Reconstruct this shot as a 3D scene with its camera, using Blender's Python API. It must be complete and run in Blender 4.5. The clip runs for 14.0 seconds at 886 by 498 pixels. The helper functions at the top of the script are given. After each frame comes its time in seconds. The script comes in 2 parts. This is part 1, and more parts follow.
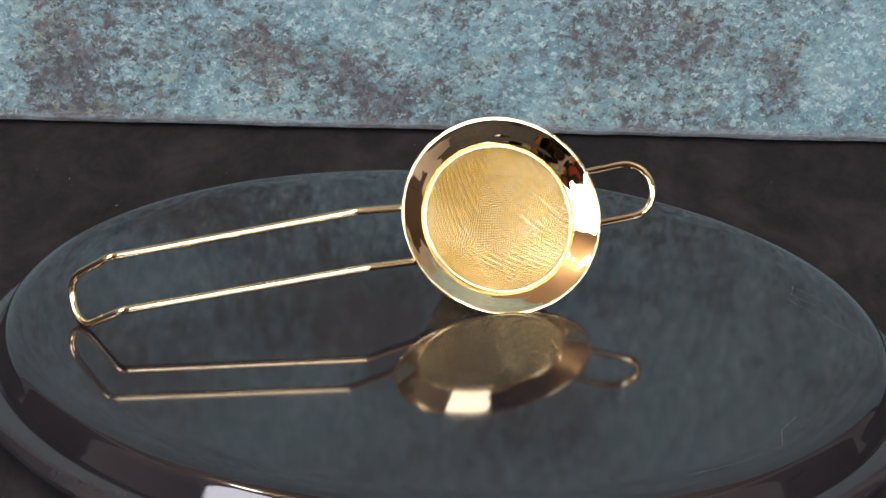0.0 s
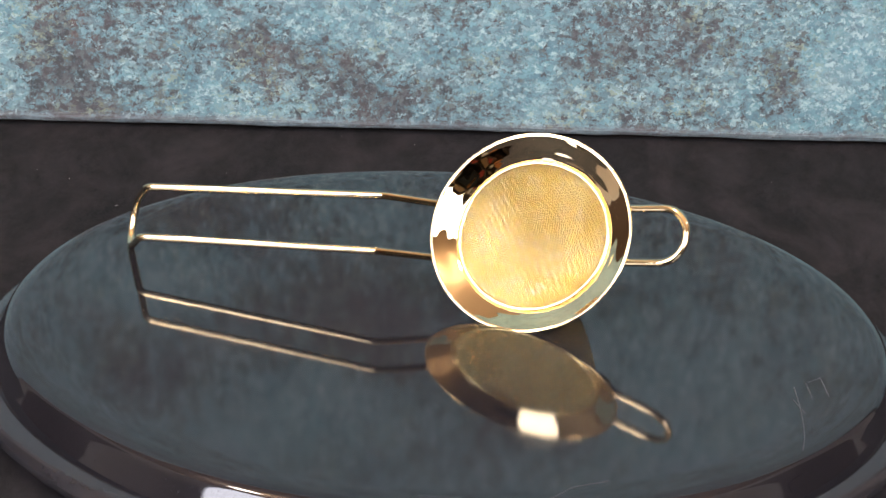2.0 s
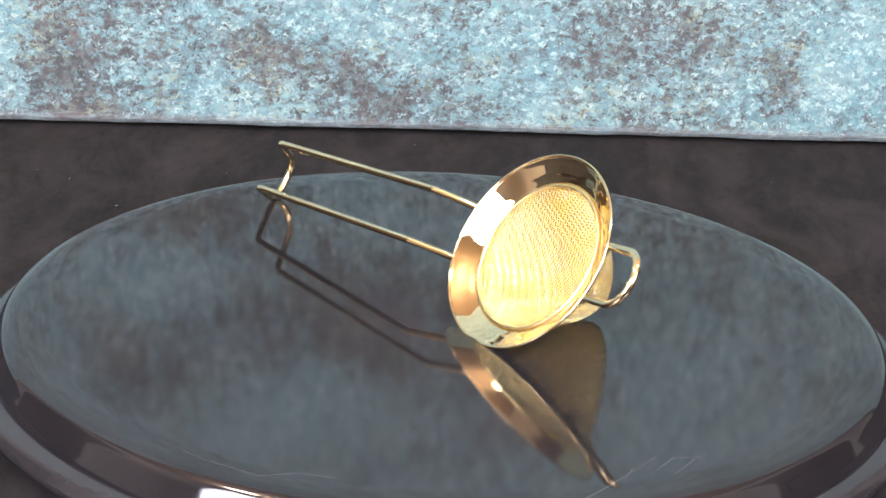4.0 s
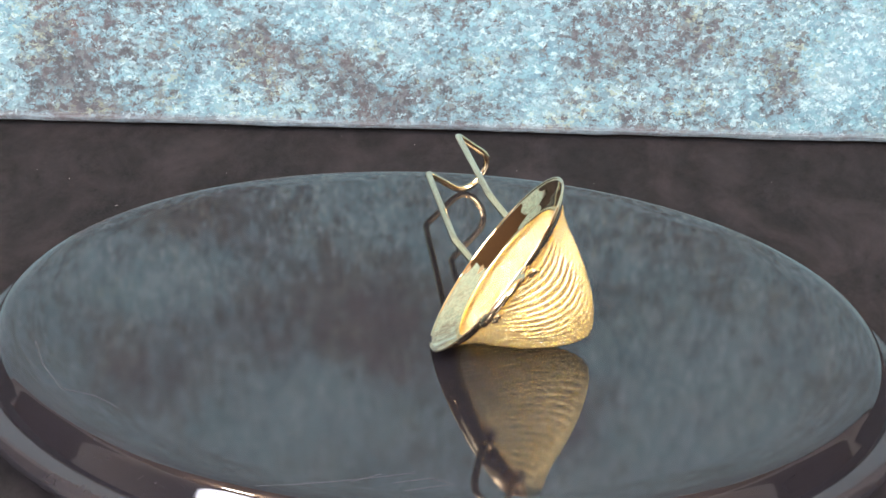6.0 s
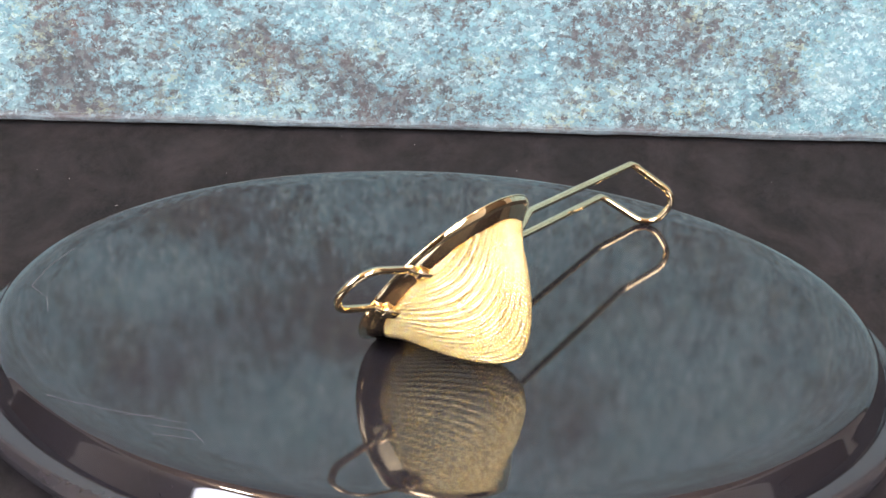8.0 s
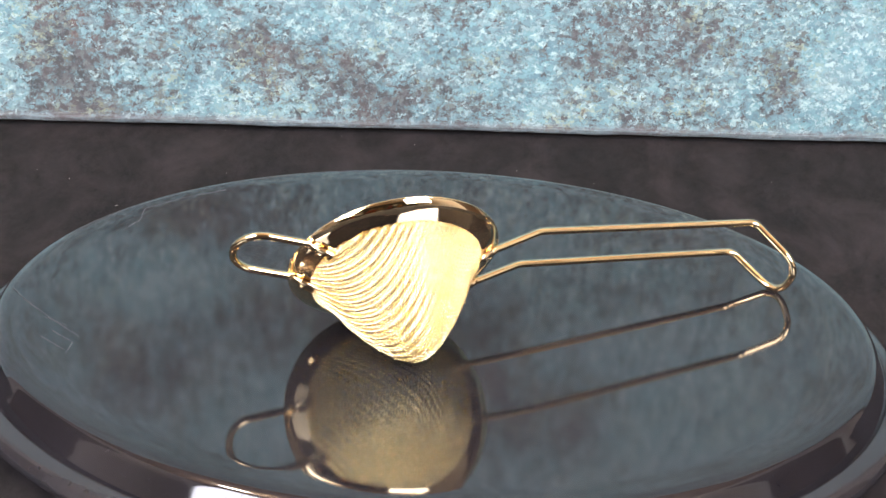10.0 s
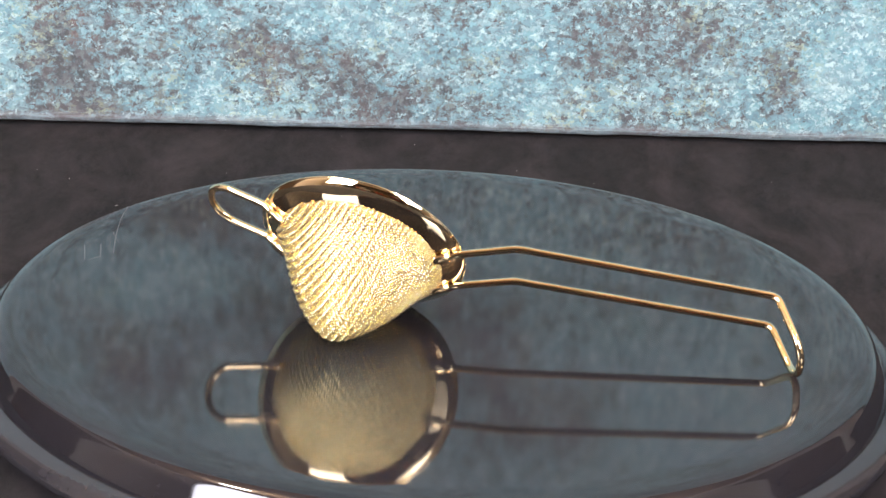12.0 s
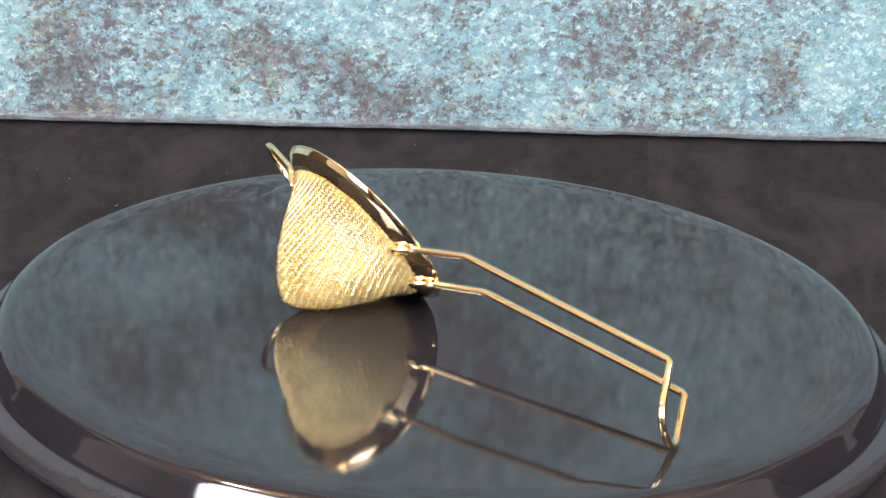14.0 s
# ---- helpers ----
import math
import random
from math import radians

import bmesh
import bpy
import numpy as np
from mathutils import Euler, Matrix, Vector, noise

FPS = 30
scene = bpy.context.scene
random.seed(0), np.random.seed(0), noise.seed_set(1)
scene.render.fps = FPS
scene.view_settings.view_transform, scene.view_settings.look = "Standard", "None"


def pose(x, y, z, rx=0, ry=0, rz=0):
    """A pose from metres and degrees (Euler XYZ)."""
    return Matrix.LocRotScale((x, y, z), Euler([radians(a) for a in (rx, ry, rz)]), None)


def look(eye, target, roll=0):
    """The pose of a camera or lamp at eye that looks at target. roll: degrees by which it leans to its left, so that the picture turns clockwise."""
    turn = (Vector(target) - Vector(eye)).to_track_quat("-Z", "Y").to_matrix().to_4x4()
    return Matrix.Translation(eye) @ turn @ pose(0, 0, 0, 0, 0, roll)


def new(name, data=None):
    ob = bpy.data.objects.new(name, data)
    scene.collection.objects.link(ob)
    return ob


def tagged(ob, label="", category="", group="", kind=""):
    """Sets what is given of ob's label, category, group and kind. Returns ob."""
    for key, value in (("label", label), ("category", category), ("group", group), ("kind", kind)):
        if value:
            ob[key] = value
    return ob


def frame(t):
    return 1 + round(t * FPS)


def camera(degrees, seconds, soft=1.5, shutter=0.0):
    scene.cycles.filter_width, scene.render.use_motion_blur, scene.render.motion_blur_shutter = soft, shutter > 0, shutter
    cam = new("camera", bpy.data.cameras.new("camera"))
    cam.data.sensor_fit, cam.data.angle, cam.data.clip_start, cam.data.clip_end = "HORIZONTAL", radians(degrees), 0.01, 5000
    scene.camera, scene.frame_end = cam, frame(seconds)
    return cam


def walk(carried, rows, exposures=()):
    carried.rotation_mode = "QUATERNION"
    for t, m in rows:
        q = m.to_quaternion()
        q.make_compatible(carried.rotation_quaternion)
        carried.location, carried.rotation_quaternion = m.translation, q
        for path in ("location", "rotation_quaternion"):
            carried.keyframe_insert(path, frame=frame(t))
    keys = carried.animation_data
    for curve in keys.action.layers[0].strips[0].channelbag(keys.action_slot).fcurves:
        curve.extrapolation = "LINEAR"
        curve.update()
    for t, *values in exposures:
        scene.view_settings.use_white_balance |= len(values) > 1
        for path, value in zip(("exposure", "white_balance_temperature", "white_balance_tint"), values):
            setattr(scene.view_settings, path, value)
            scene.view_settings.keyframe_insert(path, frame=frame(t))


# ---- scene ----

# Metres; the turntable's axis is the z axis and its top face is z = 0.
cam = camera(19.64, 14.0, 1.6)
CAMERA_POSE = pose(0, -0.9412, 0.3937, 0, 0, 0.071) @ pose(0, 0, 0, 90 - 21.280, 0, 0) @ pose(0, 0, 0, 0, 0, 2.959)
EXPOSURES = [(0.0, -0.85), (1.0, -0.58), (1.5, -0.55), (2.0, -0.55), (2.5, -0.50), (3.0, -0.16), (5.5, 0.20), (6.5, 0.21), (8.0, 0.14), (11.0, 0.04), (13.0, 0.08), (14.0, 0.10)]
walk(cam, [(0.0, CAMERA_POSE), (14.0, CAMERA_POSE)], exposures=EXPOSURES)

TURN = -17.593            # degrees a second, clockwise from above
TABLE_Z = -0.0265
FLOOR_Z = -0.774
CEILING_Z = 1.63

# ---- world and light ----
world = bpy.data.worlds.new("world")
world.use_nodes = True
scene.world = world
world.node_tree.nodes["Background"].inputs[0].default_value = (0.5, 0.55, 0.6, 1)
world.node_tree.nodes["Background"].inputs[1].default_value = 0.05


# ---- materials ----
def material(name, colour=(0.5, 0.5, 0.5), rough=0.5, metal=0.0, ior=None):
    m = bpy.data.materials.new(name)
    m.use_nodes = True
    b = m.node_tree.nodes["Principled BSDF"]
    b.inputs["Base Color"].default_value = (*colour, 1)
    b.inputs["Roughness"].default_value = rough
    b.inputs["Metallic"].default_value = metal
    if ior:
        b.inputs["IOR"].default_value = ior
    return m, m.node_tree, b


def coords(nt, scale=1.0, kind="Object"):
    tc = nt.nodes.new("ShaderNodeTexCoord")
    mp = nt.nodes.new("ShaderNodeMapping")
    mp.inputs["Scale"].default_value = (scale,) * 3 if isinstance(scale, (int, float)) else scale
    nt.links.new(tc.outputs[kind], mp.inputs[0])
    return mp.outputs[0]


def noise_tex(nt, vec, scale, detail=4.0, rough=0.6, distort=0.0):
    n = nt.nodes.new("ShaderNodeTexNoise")
    nt.links.new(vec, n.inputs["Vector"])
    n.inputs["Scale"].default_value = scale
    n.inputs["Detail"].default_value = detail
    n.inputs["Roughness"].default_value = rough
    n.inputs["Distortion"].default_value = distort
    return n.outputs["Fac"]


def ramp(nt, fac, stops):
    r = nt.nodes.new("ShaderNodeValToRGB")
    e = r.color_ramp.elements
    while len(e) < len(stops):
        e.new(0.5)
    for k, (p, c) in enumerate(stops):
        e[k].position = p
        e[k].color = (*c, 1) if isinstance(c, tuple) else (c, c, c, 1)
    nt.links.new(fac, r.inputs[0])
    return r.outputs[0]


def math_node(nt, op, a, b=None, clamp=False):
    n = nt.nodes.new("ShaderNodeMath")
    n.operation = op
    n.use_clamp = clamp
    for k, v in enumerate((a, b)):
        if v is None:
            continue
        if isinstance(v, (int, float)):
            n.inputs[k].default_value = v
        else:
            nt.links.new(v, n.inputs[k])
    return n.outputs[0]


def mix_colour(nt, fac, a, b):
    n = nt.nodes.new("ShaderNodeMix")
    n.data_type = "RGBA"
    for k, v in ((0, fac), (6, a), (7, b)):
        if isinstance(v, tuple):
            n.inputs[k].default_value = (*v, 1)
        elif isinstance(v, (int, float)):
            n.inputs[k].default_value = v
        else:
            nt.links.new(v, n.inputs[k])
    return n.outputs[2]


def bump(nt, b, height, strength, distance):
    n = nt.nodes.new("ShaderNodeBump")
    n.inputs["Strength"].default_value = strength
    n.inputs["Distance"].default_value = distance
    nt.links.new(height, n.inputs["Height"])
    nt.links.new(n.outputs[0], b.inputs["Normal"])


def gold_polished():
    """Mirror-bright plating."""
    m, nt, b = material("polished_gold_plate", (0.93, 0.75, 0.47), 0.04, 1.0)
    v = coords(nt)
    r = ramp(nt, noise_tex(nt, v, 160, 3), [(0.3, 0.025), (0.75, 0.06)])
    nt.links.new(r, b.inputs["Roughness"])
    c = mix_colour(nt, noise_tex(nt, v, 60, 2), (0.95, 0.77, 0.49), (0.91, 0.71, 0.42))
    nt.links.new(c, b.inputs["Base Color"])
    return m


def gold_woven():
    m, nt, b = material("gold_mesh_wire", (0.95, 0.66, 0.24), 0.27, 1.0)
    v = coords(nt)
    c = mix_colour(nt, noise_tex(nt, v, 400, 2), (1.0, 0.85, 0.47), (0.97, 0.79, 0.40))
    nt.links.new(c, b.inputs["Base Color"])
    return m


def black_acrylic():
    m, nt, b = material("black_acrylic", (0.016, 0.017, 0.018), 0.04, 0.0, 1.52)
    v = coords(nt)
    fine = noise_tex(nt, v, 300, 3)
    big = noise_tex(nt, v, 14, 3)
    s = math_node(nt, "MULTIPLY", fine, big)
    r = ramp(nt, s, [(0.1, 0.050), (0.5, 0.074)])
    nt.links.new(r, b.inputs["Roughness"])
    smear = noise_tex(nt, v, 26, 6, 0.65, 0.4)
    dust = noise_tex(nt, v, 700, 2, 0.6)
    c = mix_colour(nt, ramp(nt, smear, [(0.35, 0.0), (0.7, 1.0)]), (0.0090, 0.0082, 0.0098), (0.0150, 0.0135, 0.0162))
    c = mix_colour(nt, ramp(nt, dust, [(0.66, 0.0), (0.80, 0.5)]), c, (0.05, 0.05, 0.054))
    nt.links.new(c, b.inputs["Base Color"])
    return m


def satin_black():
    m, nt, b = material("satin_black_plastic", (0.02, 0.02, 0.022), 0.3)
    v = coords(nt)
    nt.links.new(ramp(nt, noise_tex(nt, v, 60, 4), [(0.3, 0.12), (0.7, 0.22)]), b.inputs["Roughness"])
    c = mix_colour(nt, noise_tex(nt, v, 250, 4), (0.014, 0.013, 0.0145), (0.026, 0.024, 0.027))
    nt.links.new(c, b.inputs["Base Color"])
    return m


def black_cloth():
    m, nt, b = material("black_felt", (0.02, 0.019, 0.02), 0.95)
    v = coords(nt)
    blot = ramp(nt, noise_tex(nt, coords(nt, (1.0, 0.45, 1.0)), 130, 8, 0.8), [(0.36, 0.0), (0.66, 1.0)])
    fuzz = noise_tex(nt, v, 900, 3, 0.7)
    c = mix_colour(nt, blot, (0.001, 0.001, 0.0012), (0.0118, 0.0102, 0.0108))
    worn = ramp(nt, noise_tex(nt, coords(nt, (1.0, 0.4, 1.0)), 34, 5, 0.7, 0.5), [(0.42, 0.0), (0.66, 1.0)])
    c = mix_colour(nt, worn, c, (0.021, 0.0172, 0.0185))
    c = mix_colour(nt, ramp(nt, fuzz, [(0.45, 0.0), (0.8, 0.5)]), c, (0.026, 0.023, 0.024))
    nt.links.new(c, b.inputs["Base Color"])
    b.inputs["Specular IOR Level"].default_value = 0.2
    bump(nt, b, fuzz, 0.4, 0.0006)
    return m


def patina():
    """Flaked turquoise patina over dark brown-grey metal, as printed on the board."""
    m, nt, b = material("turquoise_patina", (0.2, 0.3, 0.3), 0.6)
    v = coords(nt)
    # large worn (negative) and crusted (positive) areas: x, z, half width, half height, amount
    areas = ((-0.190, 0.036, 0.032, 0.030, -0.16), (-0.165, 0.012, 0.036, 0.010, -0.10),
             (-0.096, 0.040, 0.036, 0.020, -0.16), (-0.040, 0.020, 0.018, 0.022, -0.12),
             (-0.010, 0.024, 0.016, 0.012, -0.10), (0.105, 0.014, 0.040, 0.011, -0.12),
             (0.170, 0.034, 0.014, 0.026, -0.16), (0.110, 0.046, 0.060, 0.026, -0.12),
             (-0.223, 0.036, 0.012, 0.032, 0.15), (-0.088, 0.062, 0.040, 0.014, 0.12),
             (-0.050, 0.050, 0.026, 0.014, 0.12), (0.046, 0.036, 0.020, 0.024, 0.10),
             (0.208, 0.050, 0.022, 0.030, 0.03), (0.140, 0.022, 0.030, 0.012, -0.06),
             (-0.110, 0.014, 0.030, 0.008, 0.10), (0.125, 0.016, 0.018, 0.004, 0.16), (-0.205, 0.007, 0.050, 0.004, -0.12),
             (-0.075, 0.210, 0.050, 0.030, 0.18), (0.150, 0.210, 0.055, 0.036, 0.24), (-0.150, 0.133, 0.040, 0.024, 0.16),
             (-0.125, 0.104, 0.050, 0.022, -0.22), (-0.060, 0.150, 0.045, 0.030, -0.20), (-0.135, 0.182, 0.070, 0.032, -0.17), (0.000, 0.160, 0.060, 0.030, -0.18),
             (0.100, 0.120, 0.055, 0.022, -0.12), (0.060, 0.215, 0.040, 0.030, -0.14))
    total = math_node(nt, "MULTIPLY", noise_tex(nt, v, 22, 4, 0.6), 0.6)
    broad = math_node(nt, "SUBTRACT", noise_tex(nt, v, 8, 2, 0.5), 0.5)
    total = math_node(nt, "ADD", total, math_node(nt, "MULTIPLY", broad, 0.5))
    warp = nt.nodes.new("ShaderNodeTexNoise")
    warp.inputs["Scale"].default_value = 45
    nt.links.new(v, warp.inputs["Vector"])
    wv = nt.nodes.new("ShaderNodeVectorMath")
    wv.operation = "MULTIPLY_ADD"
    nt.links.new(warp.outputs["Color"], wv.inputs[0])
    wv.inputs[1].default_value = (0.03, 0, 0.03)
    nt.links.new(v, wv.inputs[2])
    for x, z, hw, hh, amount in areas:
        mp = nt.nodes.new("ShaderNodeMapping")
        mp.vector_type = "TEXTURE"
        mp.inputs["Location"].default_value = (x + 0.015, 0, z + 0.015)
        mp.inputs["Scale"].default_value = (hw, 1e3, hh)
        nt.links.new(wv.outputs[0], mp.inputs[0])
        ln = nt.nodes.new("ShaderNodeVectorMath")
        ln.operation = "LENGTH"
        nt.links.new(mp.outputs[0], ln.inputs[0])
        mr = nt.nodes.new("ShaderNodeMapRange")
        mr.interpolation_type = "SMOOTHSTEP"
        nt.links.new(ln.outputs["Value"], mr.inputs[0])
        for k, val in ((1, 0.2), (2, 1.6), (3, amount), (4, 0.0)):
            mr.inputs[k].default_value = val
        total = math_node(nt, "ADD", total, mr.outputs[0])
    # ragged flakes of two sizes, their outlines torn by a fine warp
    def flakes(size, tear, amount):
        fine = nt.nodes.new("ShaderNodeTexNoise")
        fine.inputs["Scale"].default_value = tear
        fine.inputs["Detail"].default_value = 4
        fine.inputs["Roughness"].default_value = 0.7
        nt.links.new(v, fine.inputs["Vector"])
        jitter = nt.nodes.new("ShaderNodeVectorMath")
        jitter.operation = "MULTIPLY_ADD"
        nt.links.new(fine.outputs["Color"], jitter.inputs[0])
        jitter.inputs[1].default_value = (amount * 1.4, amount, amount)
        nt.links.new(v, jitter.inputs[2])
        squash = nt.nodes.new("ShaderNodeMapping")
        squash.inputs["Scale"].default_value = (0.75, 1.0, 1.15)
        nt.links.new(jitter.outputs[0], squash.inputs[0])
        vor = nt.nodes.new("ShaderNodeTexVoronoi")
        vor.inputs["Scale"].default_value = size
        nt.links.new(squash.outputs[0], vor.inputs["Vector"])
        split = nt.nodes.new("ShaderNodeSeparateColor")
        nt.links.new(vor.outputs["Color"], split.inputs[0])
        return split.outputs

    small, large = flakes(560, 330, 0.009), flakes(270, 150, 0.016)
    torn = noise_tex(nt, v, 105, 9, 0.74, 0.5)
    f = math_node(nt, "ADD", math_node(nt, "MULTIPLY", small[0], 0.42), math_node(nt, "MULTIPLY", torn, 1.25))
    f = math_node(nt, "ADD", f, math_node(nt, "MULTIPLY", large[0], 0.20))
    f = math_node(nt, "SUBTRACT", math_node(nt, "ADD", f, math_node(nt, "MULTIPLY", total, 1.3)), 0.625)
    amount = ramp(nt, f, [(0.46, 0.0), (0.58, 0.6), (0.76, 1.0)])
    ground = mix_colour(nt, ramp(nt, noise_tex(nt, v, 60, 5, 0.65), [(0.38, 0.0), (0.62, 1.0)]), (0.043, 0.047, 0.050), (0.072, 0.063, 0.062))
    ground = mix_colour(nt, ramp(nt, small[2], [(0.45, 0.0), (1.0, 0.75)]), ground, (0.150, 0.172, 0.170))
    rust = math_node(nt, "MULTIPLY", ramp(nt, large[1], [(0.76, 0.0), (0.95, 0.4)]), ramp(nt, noise_tex(nt, v, 30, 3), [(0.5, 0.0), (0.65, 1.0)]))
    ground = mix_colour(nt, rust, ground, (0.150, 0.082, 0.066))
    crust = mix_colour(nt, ramp(nt, noise_tex(nt, v, 34, 4), [(0.35, 0.0), (0.65, 1.0)]), (0.096, 0.196, 0.226), (0.176, 0.270, 0.285))
    crust = mix_colour(nt, ramp(nt, small[1], [(0.0, 0.6), (0.4, 0.0)]), crust, (0.088, 0.120, 0.132))
    crust = mix_colour(nt, ramp(nt, large[2], [(0.35, 0.0), (1.0, 0.75)]), crust, (0.180, 0.345, 0.375))
    c = mix_colour(nt, amount, ground, crust)
    thick = ramp(nt, f, [(0.54, 0.0), (0.78, 1.0)])
    pale = ramp(nt, small[2], [(0.60, 0.0), (0.95, 0.9)])
    c = mix_colour(nt, math_node(nt, "MULTIPLY", pale, thick), c, (0.385, 0.495, 0.490))
    olive = math_node(nt, "MULTIPLY", ramp(nt, small[1], [(0.80, 0.0), (0.95, 0.7)]), ramp(nt, noise_tex(nt, v, 26, 3), [(0.45, 0.0), (0.6, 1.0)]))
    c = mix_colour(nt, olive, c, (0.290, 0.330, 0.225))
    # worn edge along the foot of the board
    sep = nt.nodes.new("ShaderNodeSeparateXYZ")
    nt.links.new(v, sep.inputs[0])
    streak = noise_tex(nt, coords(nt, (60, 60, 900)), 1.0, 4, 0.65)
    edge = math_node(nt, "ADD", sep.outputs["Z"], math_node(nt, "MULTIPLY", streak, 0.004))
    edge = ramp(nt, math_node(nt, "MULTIPLY", edge, 100), [(0.62, 1.0), (1.05, 0.0)])
    worn = mix_colour(nt, ramp(nt, streak, [(0.4, 0.0), (0.62, 1.0)]), (0.120, 0.086, 0.084), (0.290, 0.315, 0.325))
    c = mix_colour(nt, math_node(nt, "MULTIPLY", edge, 0.6), c, worn)
    nt.links.new(c, b.inputs["Base Color"])
    bump(nt, b, f, 0.15, 0.0006)
    return m


def plaster(name, colour):
    m, nt, b = material(name, colour, 0.85)
    v = coords(nt)
    c = mix_colour(nt, noise_tex(nt, v, 3, 5), tuple(0.9 * k for k in colour), colour)
    nt.links.new(c, b.inputs["Base Color"])
    bump(nt, b, noise_tex(nt, v, 120, 3), 0.15, 0.002)
    return m


def wood(name, a, bcol):
    m, nt, b = material(name, a, 0.5)
    v = coords(nt, (1, 9, 9))
    c = mix_colour(nt, noise_tex(nt, v, 4, 5, 0.65, 0.8), a, bcol)
    nt.links.new(c, b.inputs["Base Color"])
    return m


def glow(name, colour, strength):
    m, nt, b = material(name, (0.8, 0.8, 0.8), 0.6)
    b.inputs["Emission Color"].default_value = (*colour, 1)
    b.inputs["Emission Strength"].default_value = strength
    return m


GOLD = gold_polished()
MESH_GOLD = gold_woven()
ACRYLIC = black_acrylic()
CLOTH = black_cloth()
PATINA = patina()
WALL = plaster("brown_plaster", (0.055, 0.043, 0.034))
SIDE_WALL = plaster("tan_plaster", (0.62, 0.56, 0.51))
CEILING = plaster("warm_beige_ceiling_paint", (0.68, 0.47, 0.31))
FLOORING = wood("brown_floor_wood", (0.045, 0.028, 0.018), (0.080, 0.050, 0.030))
DOOR_WOOD = wood("dark_door_wood", (0.05, 0.03, 0.02), (0.09, 0.055, 0.035))
TRIM_PAINT = material("pale_trim_paint", (0.6, 0.57, 0.52), 0.5)[0]
BOX_PAINTS = [plaster(n + "_card", c) for n, c in (("orange", (0.5, 0.2, 0.06)), ("white", (0.7, 0.68, 0.62)), ("brown", (0.3, 0.2, 0.11)),
                                                  ("red", (0.4, 0.06, 0.04)), ("black", (0.03, 0.03, 0.03)))]
TABLE_WOOD = wood("table_wood", (0.12, 0.08, 0.05), (0.2, 0.13, 0.08))
SATIN_BLACK = satin_black()
SCRATCH = material("scuffed_acrylic", (0.07, 0.072, 0.077), 0.6)[0]
LINT = material("pale_lint", (0.28, 0.27, 0.26), 0.9)[0]
LAMP_BLACK = material("black_lamp_fabric", (0.02, 0.02, 0.02), 0.6)[0]
LAMP_GLOW = glow("lamp_diffuser", (0.978, 0.962, 1.070), 23.0)
FILL_GLOW = glow("fill_glow", (1.0, 0.91, 0.82), 140.0)


# ---- mesh helpers ----
def part(name, bm, mat, parent=None, label="", smooth=True):
    me = bpy.data.meshes.new(name)
    bmesh.ops.recalc_face_normals(bm, faces=bm.faces[:])
    if smooth:
        for f in bm.faces:
            f.smooth = True
    bm.to_mesh(me)
    bm.free()
    me.materials.append(mat)
    ob = new(name, me)
    if parent:
        ob.parent = parent
    if label:
        ob["label"] = label
    return ob


def box(bm, x0, y0, z0, x1, y1, z1, bevel=0.0, segments=2):
    m = Matrix.LocRotScale(((x0 + x1) / 2, (y0 + y1) / 2, (z0 + z1) / 2), None, (x1 - x0, y1 - y0, z1 - z0))
    vs = bmesh.ops.create_cube(bm, size=1, matrix=m)["verts"]
    if bevel:
        es = list({e for v in vs for e in v.link_edges})
        bmesh.ops.bevel(bm, geom=es, offset=bevel, segments=segments, affect="EDGES", profile=0.5)
    return bm


def lathe(profile, steps=96, closed=False):
    bm = bmesh.new()
    rings = []
    for r, z in profile:
        if r < 1e-6:
            rings.append([bm.verts.new((0, 0, z))])
        else:
            rings.append([bm.verts.new((r * math.cos(2 * math.pi * k / steps), r * math.sin(2 * math.pi * k / steps), z))
                          for k in range(steps)])
    pairs = list(zip(rings, rings[1:] + rings[:1])) if closed else list(zip(rings, rings[1:]))
    for a, b in pairs:
        for k in range(steps):
            j = (k + 1) % steps
            if len(a) == 1 and len(b) == 1:
                continue
            if len(a) == 1:
                bm.faces.new((a[0], b[j], b[k]))
            elif len(b) == 1:
                bm.faces.new((a[k], a[j], b[0]))
            else:
                bm.faces.new((a[k], a[j], b[j], b[k]))
    return bm


def filleted(corners, steps=8):
    """A path through corners (point, radius) with round bends."""
    pts = [Vector(p) for p, _ in corners]
    out = [pts[0]]
    for k in range(1, len(pts) - 1):
        p, r = pts[k], corners[k][1]
        a, b = (pts[k - 1] - p).normalized(), (pts[k + 1] - p).normalized()
        half = a.angle(b) / 2
        cut = min(r / math.tan(half), 0.48 * (pts[k - 1] - p).length, 0.48 * (pts[k + 1] - p).length)
        r = cut * math.tan(half)
        c = p + (a + b).normalized() * (r / math.sin(half))
        s, e = p + a * cut - c, p + b * cut - c
        turn = s.rotation_difference(e)
        axis, ang = turn.to_axis_angle()
        for i in range(steps + 1):
            out.append(c + Matrix.Rotation(ang * i / steps, 3, axis) @ s)
    out.append(pts[-1])
    return out


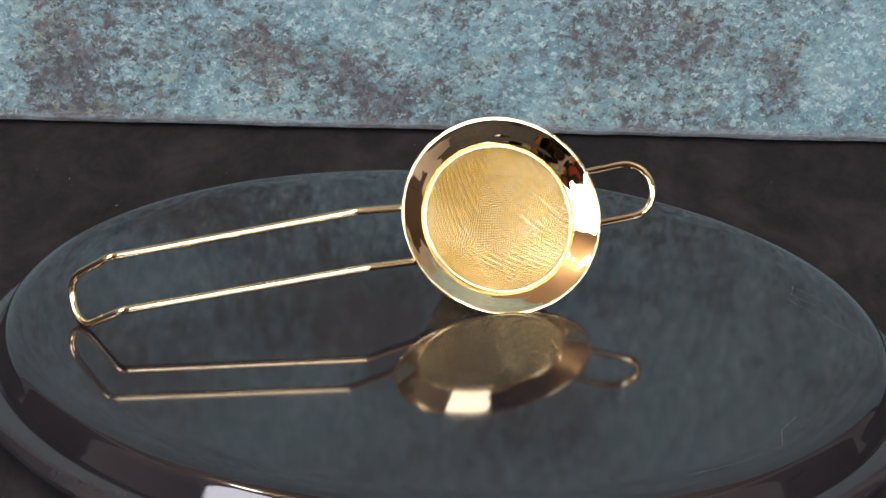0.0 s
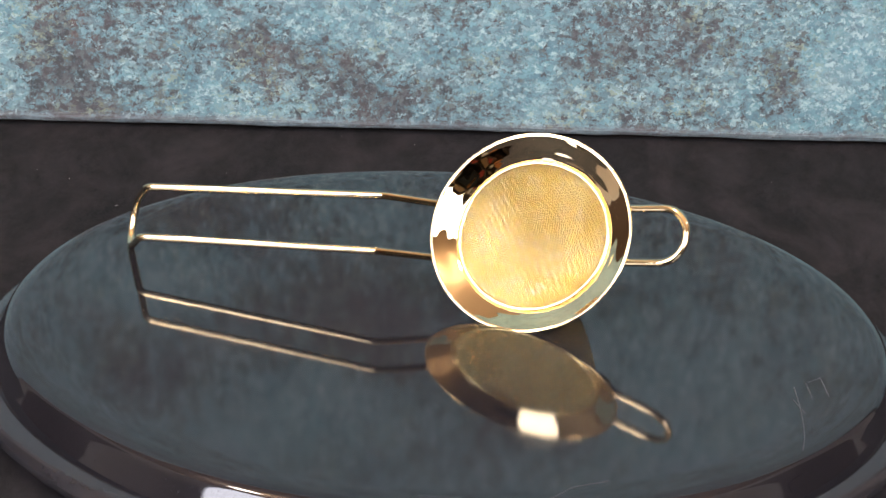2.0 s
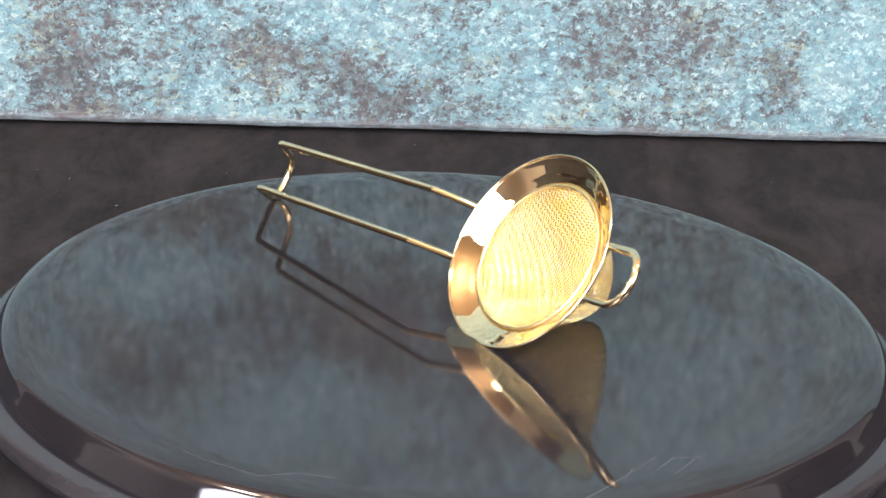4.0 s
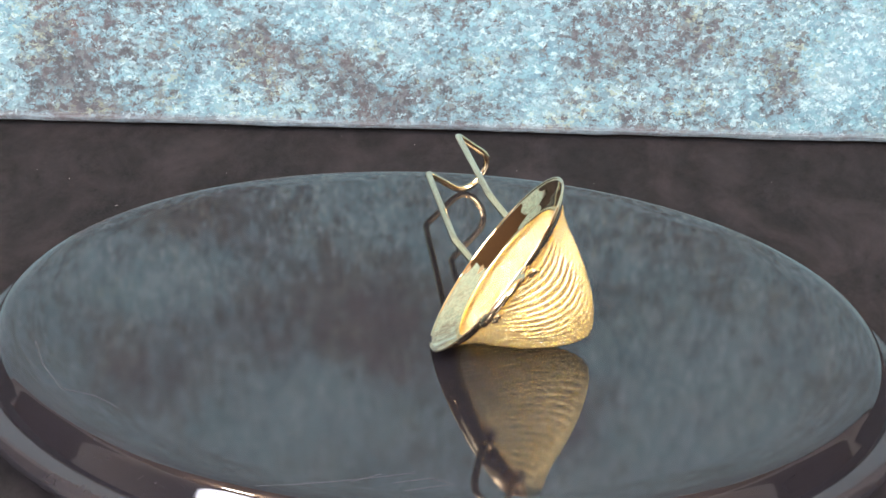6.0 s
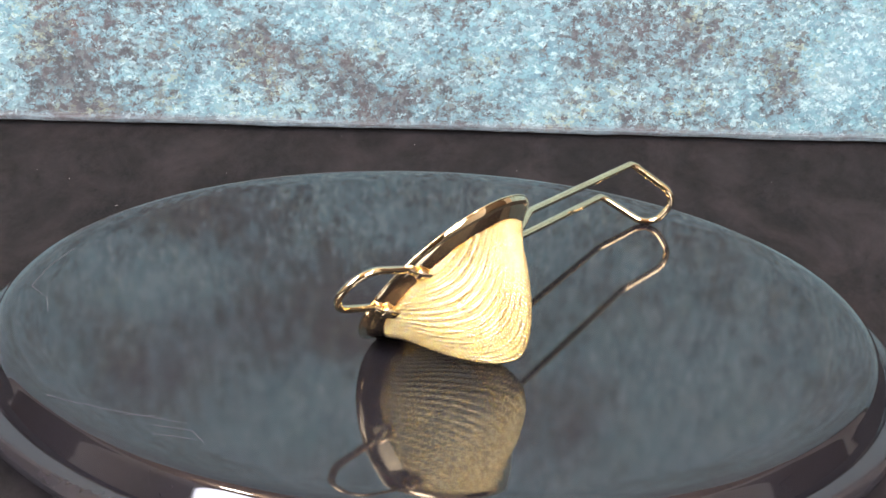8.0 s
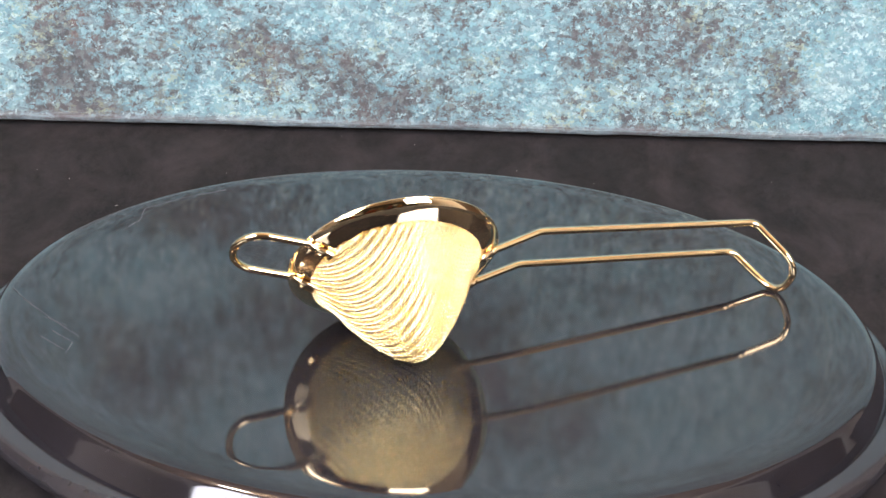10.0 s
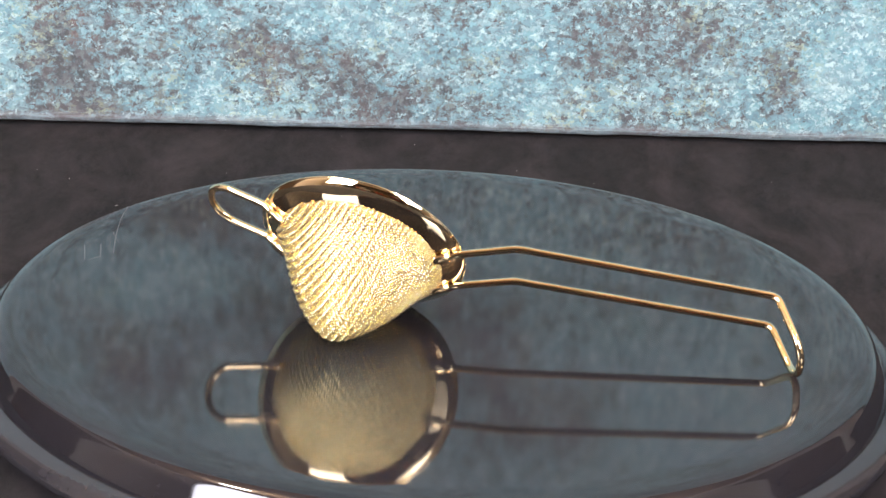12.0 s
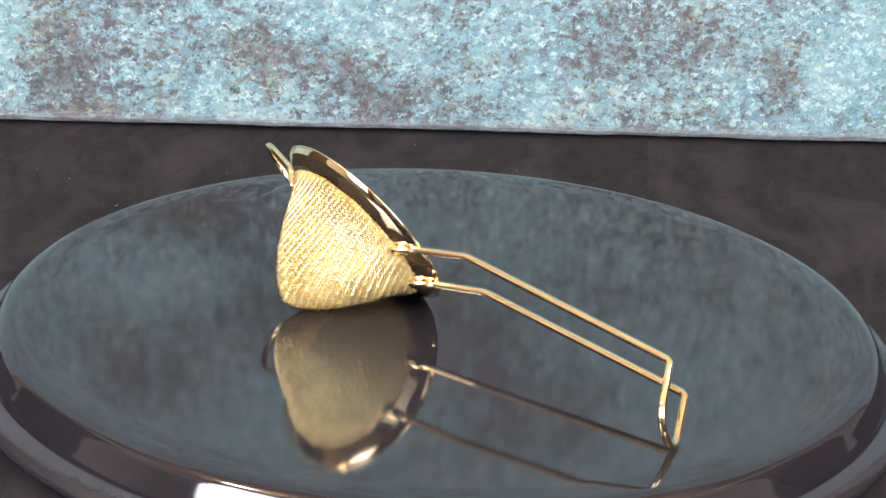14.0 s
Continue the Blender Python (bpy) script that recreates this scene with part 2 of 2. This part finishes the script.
def tube(points, radius, sides=14, caps=True):
    bm = bmesh.new()
    pts = [Vector(p) for p in points]
    normal = None
    rings = []
    for k, p in enumerate(pts):
        t = (pts[min(k + 1, len(pts) - 1)] - pts[max(k - 1, 0)]).normalized()
        if normal is None:
            normal = t.orthogonal().normalized()
        normal = (normal - t * normal.dot(t)).normalized()
        side = t.cross(normal)
        rings.append([bm.verts.new(p + radius * (math.cos(2 * math.pi * i / sides) * normal + math.sin(2 * math.pi * i / sides) * side))
                      for i in range(sides)])
    for a, b in zip(rings, rings[1:]):
        for i in range(sides):
            j = (i + 1) % sides
            bm.faces.new((a[i], a[j], b[j], b[i]))
    if caps:
        bm.faces.new(rings[0])
        bm.faces.new(rings[-1])
    return bm


# ---- the room around ----
def make_room():
    x0, x1, y0, y1, t = -1.6, 1.6, -2.2, 1.2, 0.1
    bm = box(bmesh.new(), x0, y0, FLOOR_Z - t, x1, y1, FLOOR_Z)
    tagged(part("floor", bm, FLOORING, smooth=False), "dark brown wooden floor", "floor", kind="structure")
    bm = box(bmesh.new(), x0, y0, CEILING_Z, x1, y1, CEILING_Z + t)
    tagged(part("ceiling", bm, CEILING, smooth=False), "plain warm beige painted ceiling", "ceiling", kind="structure")
    for name, b in (("wall_north", (x0 - t, y1, x1 + t, y1 + t)), ("wall_south", (x0 - t, y0 - t, x1 + t, y0)),
                    ("wall_west", (x0 - t, y0, x0, y1)), ("wall_east", (x1, y0, x1 + t, y1))):
        bm = box(bmesh.new(), b[0], b[1], FLOOR_Z - t, b[2], b[3], CEILING_Z + t)
        side = name in ("wall_west", "wall_east")
        tagged(part(name, bm, SIDE_WALL if side else WALL, smooth=False), "plain tan plastered wall" if side else "plain dark brown plastered wall", "wall", kind="structure")


def make_stand_in_door(name, x, y, face):
    """Brown door shape with a pale frame on a side wall, added for reflections."""
    door = tagged(new(name), "unseen closed brown wooden door in a pale frame, added for reflections", "door", kind="structure")
    door.matrix_basis = pose(x, y, FLOOR_Z, 0, 0, face)
    part("leaf", box(bmesh.new(), 0.003, -0.40, 0.005, 0.035, 0.40, 2.0, 0.004), DOOR_WOOD, door, smooth=False)
    bm = bmesh.new()
    box(bm, 0.003, -0.49, 0.0, 0.05, -0.405, 2.09)
    box(bm, 0.003, 0.405, 0.0, 0.05, 0.49, 2.09)
    box(bm, 0.003, -0.404, 2.005, 0.05, 0.404, 2.09)
    part("door_frame", bm, TRIM_PAINT, door, smooth=False)
    part("door_handle", tube(filleted([((0.035, 0.33, 1.0), 0), ((0.085, 0.33, 1.0), 0.01), ((0.085, 0.21, 1.0), 0)]), 0.009), LAMP_BLACK, door)
    return door


def make_softbox(x, y, z, aim):
    """A square studio softbox on a stand, its diffuser turned to the subject."""
    lamp = tagged(new("softbox_lamp"), "black studio softbox with a glowing white diffuser on a stand", "lamp", "studio softboxes")
    lamp.location = (x, y, FLOOR_Z)
    h = z - FLOOR_Z
    head = Matrix.Translation((0, 0, h)) @ look((x, y, z), aim).to_3x3().to_4x4()
    a, b, depth, tall = 0.28, 0.07, 0.24, 1.4
    bm = bmesh.new()
    rings = [[bm.verts.new((sx * w, sy * w * tall, q)) for sx, sy in ((-1, -1), (1, -1), (1, 1), (-1, 1))]
             for w, q in ((a, 0.0), (a + 0.012, 0.0), (a + 0.012, 0.03), (b, depth), (b - 0.01, depth - 0.005), (a, 0.02))]
    for p, q in zip(rings, rings[1:] + rings[:1]):
        for k in range(4):
            bm.faces.new((p[k], p[(k + 1) % 4], q[(k + 1) % 4], q[k]))
    box(bm, -b, -b, depth - 0.01, b, b, depth + 0.01)
    bm.transform(head)
    part("housing", bm, LAMP_BLACK, lamp, smooth=False)
    bm = box(bmesh.new(), -a + 0.002, (-a + 0.002) * tall, 0.004, a - 0.002, (a - 0.002) * tall, 0.010)
    bm.transform(head)
    part("diffuser", bm, LAMP_GLOW, lamp, "glowing white diffuser cloth", smooth=False)
    knee = head @ Vector((0, 0, depth + 0.05))
    bm = tube([head @ Vector((0, 0, depth)), knee, (knee.x, knee.y, knee.z - 0.12)], 0.014)
    part("bracket", bm, LAMP_BLACK, lamp)
    part("pole", tube([(knee.x, knee.y, knee.z - 0.1), (knee.x, knee.y, 0.12)], 0.011), LAMP_BLACK, lamp)
    for k in range(3):
        c, q = math.cos(2.1 * k + 0.4), math.sin(2.1 * k + 0.4)
        part("leg", tube([(knee.x, knee.y, 0.5), (knee.x + 0.33 * c, knee.y + 0.33 * q, 0.012)], 0.009), LAMP_BLACK, lamp)
    return lamp


# Unseen fill lamp, added to brighten the ceiling that the polished gold reflects.
def make_fill_globe(x, y, z):
    lamp = tagged(new("fill_globe_lamp"), "added unseen fill lamp, a small glowing white globe hanging from the ceiling", "lamp", "pendant globes")
    lamp.location = (x, y, z)
    r = 0.08
    prof = [(r * math.sin(math.pi * k / 20), -r * math.cos(math.pi * k / 20)) for k in range(20)] + [(0.018, r * 0.97)]
    part("globe", lathe(prof, 32), FILL_GLOW, lamp, "glowing globe of the added fill lamp")
    part("cap", lathe([(0, r + 0.04), (0.02, r + 0.04), (0.024, r - 0.004), (0.02, r - 0.01)], 24), LAMP_BLACK, lamp)
    part("cord", tube([(0, 0, r + 0.03), (0, 0, CEILING_Z - z)], 0.004, 8), LAMP_BLACK, lamp)
    return lamp


def make_stand_in_shelf():
    """Open shelf with boxes on the wall behind the camera, added for gold reflections."""
    shelf = tagged(new("stand_in_shelf"), "dark wooden open shelf unit holding coloured boxes, unseen and added for reflections", "shelf")
    shelf.location = (0, -2.05, FLOOR_Z)
    for x in (-1.0, -0.34, 0.32, 0.98):
        part("upright", box(bmesh.new(), x - 0.01, -0.14, 0, x + 0.01, 0.14, 1.75, 0.002), DOOR_WOOD, shelf, smooth=False)
    heights = (0.10, 0.50, 0.90, 1.30, 1.70)
    for x in (-0.67, -0.01, 0.65):
        for z in heights:
            part("shelf_board", box(bmesh.new(), x - 0.315, -0.14, z, x + 0.315, 0.14, z + 0.02, 0.002), DOOR_WOOD, shelf, smooth=False)
    rng = random.Random(5)
    words = ("orange", "white", "brown", "red", "black")
    for x in (-0.67, -0.01, 0.65):
        for z in heights[:4]:
            left = x - 0.29
            while left < x + 0.14:
                w, h, k = rng.uniform(0.10, 0.2), rng.uniform(0.14, 0.32), rng.randrange(5)
                bm = box(bmesh.new(), 0, -0.1, 0, w, 0.1, h, 0.003)
                ob = tagged(part("stand_in_box", bm, BOX_PAINTS[k], smooth=False), words[k] + " cardboard storage box standing on the shelf added for reflections", "box", "boxes on the shelf")
                ob.location = (left, -2.05, FLOOR_Z + z + 0.02)
                left += w + rng.uniform(0.01, 0.08)


# ---- table, cloth and backdrop ----
def make_table():
    table = tagged(new("table"), "brown wooden table under a black cloth", "table")
    table.location = (0, -0.05, FLOOR_Z)
    h = TABLE_Z - 0.003 - FLOOR_Z
    part("tabletop", box(bmesh.new(), -0.75, -1.05, h - 0.03, 0.75, 0.55, h, 0.004), TABLE_WOOD, table, smooth=False)
    for x in (-0.68, 0.68):
        for y in (-0.98, 0.48):
            part("leg", box(bmesh.new(), x - 0.03, y - 0.03, 0, x + 0.03, y + 0.03, h - 0.03, 0.004), TABLE_WOOD, table, smooth=False)


def make_cloth():
    bm = bmesh.new()
    nx, ny = 180, 130
    rows = []
    for j in range(ny + 1):
        row = []
        for i in range(nx + 1):
            x, y = -0.76 + 1.52 * i / nx, -1.11 + 1.62 * j / ny
            z = 0.0012 * noise.noise((x * 9, y * 9, 0)) + 0.0005 * noise.noise((x * 40, y * 40, 3))
            if math.hypot(x, y) < 0.23:
                z = min(z, 0.0)
            row.append(bm.verts.new((x, y, z - 0.0012)))
        rows.append(row)
    for a, b in zip(rows, rows[1:]):
        for i in range(nx):
            bm.faces.new((a[i], a[i + 1], b[i + 1], b[i]))
    base = bmesh.ops.extrude_face_region(bm, geom=bm.faces[:])
    for v in base["geom"]:
        if isinstance(v, bmesh.types.BMVert):
            v.co.z = -0.003
    cloth = tagged(part("tablecloth", bm, CLOTH), "black matt felt cloth spread flat on the table", "cloth")
    cloth.location = (0, 0, TABLE_Z)


def make_lint():
    """Pale specks and short fibres scattered on the cloth."""
    bm = bmesh.new()
    rng = random.Random(7)
    for k in range(16):
        x, y = rng.uniform(-0.27, 0.27), rng.uniform(0.16, 0.29)
        if math.hypot(x, y) < 0.20:
            continue
        long = rng.choice((0.0002, 0.0003, 0.0004, 0.0008))
        m = Matrix.LocRotScale((x, y, 0.0002), Euler((0, 0, rng.uniform(0, 3.1))), (long, 0.0002, 0.00015))
        bmesh.ops.create_icosphere(bm, subdivisions=1, radius=1, matrix=m)
    lint = tagged(part("lint", bm, LINT), "scattered pale lint specks on the black cloth", "lint", kind="stuff")
    lint.location = (0, 0, TABLE_Z)


def make_backdrop():
    board = tagged(new("backdrop_board"), "turquoise patina backdrop board standing on the black cloth", "backdrop")
    board.matrix_basis = pose(-0.002, 0.2995, TABLE_Z, 0, 0, 4.6)
    bm = bmesh.new()
    n = 480
    w, h, t = 0.60, 0.85, 0.006
    front = [(0.0035, 0.0), (0.0012, 0.0012), (0.0, 0.0035), (0.0, 0.25), (0.0, h), (t, h), (t, 0.0)]
    cols = []
    for i in range(n + 1):
        x = -w + 2 * w * i / n
        lift = 0.0008 * noise.noise((x * 14, 1.7, 0)) + 0.0005 * noise.noise((x * 60, 4.1, 0)) + 0.0003 * noise.noise((x * 210, 7.3, 0)) + 0.0008
        cols.append([bm.verts.new((x, y, max(0.0, z + (lift if z < 0.004 else 0)))) for y, z in front])
    for a, b in zip(cols, cols[1:]):
        for k in range(len(front)):
            j = (k + 1) % len(front)
            bm.faces.new((a[k], a[j], b[j], b[k]))
    bm.faces.new(cols[0])
    bm.faces.new(cols[-1])
    part("panel", bm, PATINA, board, smooth=False)


# ---- turntable ----
def make_turntable():
    table = tagged(new("turntable"), "round glossy black acrylic display turntable with fine scratches", "turntable")
    off = Matrix.Translation((0.0023, 0.0002, 0))
    profile = [(0, 0), (0.06, 0), (0.12, 0), (0.155, 0), (0.1666, 0), (0.1692, -0.0003), (0.1714, -0.0010), (0.1731, -0.0019), (0.1742, -0.0030),
               (0.1749, -0.0042), (0.1758, -0.0061), (0.1775, -0.0095), (0.1794, -0.0131), (0.1794, -0.0150), (0, -0.0150)]
    bm = lathe(profile, 256)
    bm.transform(off)
    part("platter", bm, ACRYLIC, table)
    profile = [(0.1794, -0.0134), (0.1801, -0.0134), (0.1812, -0.0137), (0.1836, -0.0146),
               (0.1858, -0.0157), (0.1872, -0.0170), (0.1880, -0.0186), (0.1884, -0.0206), (0.1876, -0.0212), (0.150, -0.0212), (0.150, -0.0152), (0.1794, -0.0152)]
    bm = lathe(profile, 256, True)
    bm.transform(off)
    part("rim_ring", bm, SATIN_BLACK, table, "satin black outer ring")
    bm = lathe([(0, -0.0212), (0.150, -0.0212), (0.152, -0.0222), (0.152, -0.0264), (0, -0.0264)], 96)
    part("base", bm, ACRYLIC, table, "black base plate")
    lines = (((0.1413, 0.0325), (0.1511, 0.0190), (0.1590, 0.0072), (0.1660, -0.0040), (0.1712, -0.0150)),
             ((0.1433, 0.0384), (0.1521, 0.0275)), ((0.1433, 0.0384), (0.1450, 0.0485)), ((0.1460, 0.0455), (0.1560, 0.0330)),
             ((0.1252, -0.0950), (0.1245, -0.1085), (0.1079, -0.1233), (0.0892, -0.1351)), ((0.1319, -0.0822), (0.1252, -0.0948)),
             ((0.1470, 0.0217), (0.1565, 0.0141)), ((-0.0206, 0.1190), (-0.0202, 0.1195)), ((-0.0176, 0.1670), (-0.0171, 0.1673)),
             ((-0.0918, 0.1351), (-0.0912, 0.1356)))
    for line in lines:
        pts = [(x + 0.0004 * noise.noise((x * 300, y * 300, k)), y, 0.00005) for k, (x, y) in enumerate(line)]
        bm = tube(filleted([(p, 0.004) for p in pts], 4), 0.00009, 5)
        for v in bm.verts:
            v.co.z = 0.00005 + 0.3 * (v.co.z - 0.00005)
        part("scratch", bm, SCRATCH, table, "thin pale scratch")
    return table


# ---- strainer ----
RIM = 0.041
COLLAR_Z = -0.0055
SHEET_TURN = -15
CONE_L, CONE_A, CONE_B = 0.0402, 1.098, 0.632


SECTION = ((1.0, 0.0), (0.5, 0.87), (-0.5, 0.87), (-1.0, 0.0), (-0.5, -0.87), (0.5, -0.87))   # round wire


def cone_profile(n=120):
    out = []
    for k in range(n + 1):
        u = 1 - (1 - k / n) ** 2
        flare = 0.0024 * max(0.0, 1 - u / 0.22) ** 2          # the mesh spreads under the flange
        out.append((0.0310 * (1 - u ** CONE_A) ** CONE_B + flare, COLLAR_Z - 0.0004 - (CONE_L - 0.0004) * u))
    return out


def make_basket(parent):
    """Two sets of round wires in a twill weave, pressed into the cone from a flat square sheet."""
    prof = cone_profile(400)[::-1]                     # from the tip outward
    arc, radius, height = [0.0], [0.0], [prof[0][1]]
    for (r0, z0), (r1, z1) in zip(prof, prof[1:]):
        arc.append(arc[-1] + math.hypot(r1 - r0, z1 - z0))
        radius.append(r1)
        height.append(z1)
    arc, radius, height = np.array(arc), np.array(radius), np.array(height)
    full = arc[-1]
    pitch, wire, amp = 0.00118, 0.00034, 0.00031
    count = int(full / pitch)
    verts, faces = [], []

    def place(u, v, lift):
        s = np.hypot(u, v)
        r, z = np.interp(s, arc, radius), np.interp(s, arc, height)
        e = 0.0004
        dr = np.interp(s + e, arc, radius) - np.interp(np.maximum(s - e, 0), arc, radius)
        dz = np.interp(s + e, arc, height) - np.interp(np.maximum(s - e, 0), arc, height)
        ln = np.maximum(np.hypot(dr, dz), 1e-9)
        nr, nz = dz / ln, -dr / ln
        c, k = np.where(s > 1e-9, u / np.maximum(s, 1e-9), 1.0), np.where(s > 1e-9, v / np.maximum(s, 1e-9), 0.0)
        normal = np.stack([nr * c, nr * k, nz], -1)
        return np.stack([r * c, r * k, z], -1) + normal * lift[:, None], normal

    for way in (0, 1):
        for i in range(-count, count + 1):
            a = (i + 0.5 * way) * pitch
            if abs(a) >= full * 0.995:
                continue
            reach = math.sqrt(full * full - a * a)
            half = int(reach / (pitch * 0.25))
            w = np.arange(-half, half + 1) * pitch * 0.25
            n = len(w)
            if n < 3:
                continue
            phase = (w / pitch + (i if way == 0 else i + 2)) * (math.pi / 2) + math.pi / 4
            lift = amp * np.clip(1.3 * np.sin(phase), -1, 1) * (1 if way == 0 else -1)
            p, nm = place(np.full(n, a), w, lift) if way == 0 else place(w, np.full(n, a), lift)
            t = np.gradient(p, axis=0)
            t /= np.maximum(np.linalg.norm(t, axis=1, keepdims=True), 1e-12)
            side = np.cross(t, nm)
            base = len(verts)
            s = np.maximum(np.hypot(w, a), 1e-6)               # wires crowd where the sheet is drawn in
            thick = (wire * (0.62 + 0.38 * np.clip(np.interp(s, arc, radius) / s, 0.3, 1.0)))[:, None]
            ring = [p + thick * (across * side + up * nm) for across, up in SECTION]
            verts.extend(np.stack(ring, 1).reshape(-1, 3).tolist())
            m = len(SECTION)
            for k in range(n - 1):
                b0 = base + m * k
                for q in range(m):
                    q1 = (q + 1) % m
                    faces.append((b0 + q, b0 + q1, b0 + m + q1, b0 + m + q))
    me = bpy.data.meshes.new("mesh_basket")
    me.from_pydata(verts, [], faces)
    me.polygons.foreach_set("use_smooth", [True] * len(me.polygons))
    me.materials.append(MESH_GOLD)
    ob = new("mesh_basket", me)
    ob.rotation_euler = (0, 0, radians(SHEET_TURN))
    ob.parent = parent
    ob["label"] = "fine woven golden wire mesh cone"


def make_strainer():
    s = tagged(new("cocktail_strainer"), "golden cone-shaped fine mesh strainer lying tilted on the turntable", "strainer")
    # flange: a polished conical ring of sheet metal
    upper = [(0.0408, 0.0), (0.0399, -0.0006), (0.0390, -0.0012), (0.0381, -0.0018), (0.0372, -0.0023), (0.0363, -0.0029), (0.0354, -0.0034),
             (0.0345, -0.0040), (0.0336, -0.0046), (0.0327, -0.0051), (0.0319, -0.0056), (0.0313, -0.0060)]
    bm = lathe(upper + [(0.0311, -0.0068), (0.0320, -0.0064), (0.0340, -0.0055), (0.0378, -0.0029), (0.0410, -0.0008)], 320, True)
    for v in bm.verts:
        r = math.hypot(v.co.x, v.co.y)
        fade = min(1.0, max(0.0, (0.0408 - r) / 0.002)) * min(1.0, max(0.0, (r - 0.0313) / 0.002))
        v.co.z += fade * (0.00030 * noise.noise(v.co * 105) + 0.00003 * noise.noise(v.co * 330 + Vector((5, 1, 0))))
    rim = part("rim", bm, GOLD, s)
    ring = [(RIM - 0.0001 + 0.00045 * math.cos(2 * math.pi * k / 12), -0.0003 + 0.00045 * math.sin(2 * math.pi * k / 12)) for k in range(12)]
    part("rolled_edge", lathe(ring, 128, True), GOLD, rim)
    ring = [(0.0304 + 0.0009 * math.cos(2 * math.pi * k / 12), -0.0059 + 0.0008 * math.sin(2 * math.pi * k / 12)) for k in range(12)]
    part("collar", lathe(ring, 128, True), MESH_GOLD, rim, "satin golden ring that clamps the mesh")
    make_basket(s)
    r = 0.00148
    path = []
    for sign in (1, -1):
        side = [((-0.0318, sign * 0.0108, -0.0070), 0), ((-0.0385, sign * 0.0112, -0.0026), 0.004), ((-0.0600, sign * 0.0116, 0.0062), 0.012),
                ((-0.1606, sign * 0.0107, 0.0142), 0.0048), ((-0.1750, sign * 0.0100, -0.0078), 0.0085)]
        path += side if sign > 0 else side[::-1]
    part("handle", tube(filleted(path, 10), r), GOLD, s, "long bent golden wire handle with a folded foot")
    path = [((0.0318, 0.0105, -0.0070), 0), ((0.0395, 0.0110, -0.0018), 0.004), ((0.0638, 0.0102, 0.0034), 0.0108),
            ((0.0638, -0.0120, 0.0034), 0.0108), ((0.0395, -0.0110, -0.0018), 0.004), ((0.0318, -0.0105, -0.0070), 0)]
    part("rest_loop", tube(filleted(path, 14), r), GOLD, s, "short round golden wire loop")
    for x, y in ((-0.0330, 0.0110), (-0.0330, -0.0110), (0.0332, 0.0108), (0.0332, -0.0108)):
        bm = box(bmesh.new(), -0.0035, -0.0022, -0.0012, 0.0035, 0.0022, 0.0012, 0.0008)
        bm.transform(Matrix.Translation((x, y, -0.0062)) @ pose(0, 0, 0, 0, 28 if x < 0 else -28, 0))
        part("weld_plate", bm, GOLD, s)
    return s


STRAINER_REST = pose(0.0219, 0.0260, 0.0331) @ pose(0, 0, 0, 54.583, -7.285, 19.572)

make_room()
make_stand_in_door("stand_in_door_1", -1.6, 0.35, 0)
make_stand_in_door("stand_in_door_2", 1.6, 0.25, 180)
make_softbox(-0.75, -0.83, 0.69, (0, 0, 0.02))
make_softbox(0.77, -0.93, 0.74, (0, 0, 0.02))
make_fill_globe(-0.80, -0.20, 1.45)
make_fill_globe(0.80, -0.20, 1.45)
make_stand_in_shelf()
make_table()
make_cloth()
make_lint()
make_backdrop()
turntable = make_turntable()
strainer = make_strainer()


def motions():
    """Platter and strainer turn together at an even pace."""
    times = [k * 0.25 for k in range(57)]
    walk(turntable, [(t, pose(0, 0, 0, 0, 0, TURN * t)) for t in times])
    walk(strainer, [(t, pose(0, 0, 0, 0, 0, TURN * t) @ STRAINER_REST) for t in [k * 0.1 for k in range(141)]])


motions()
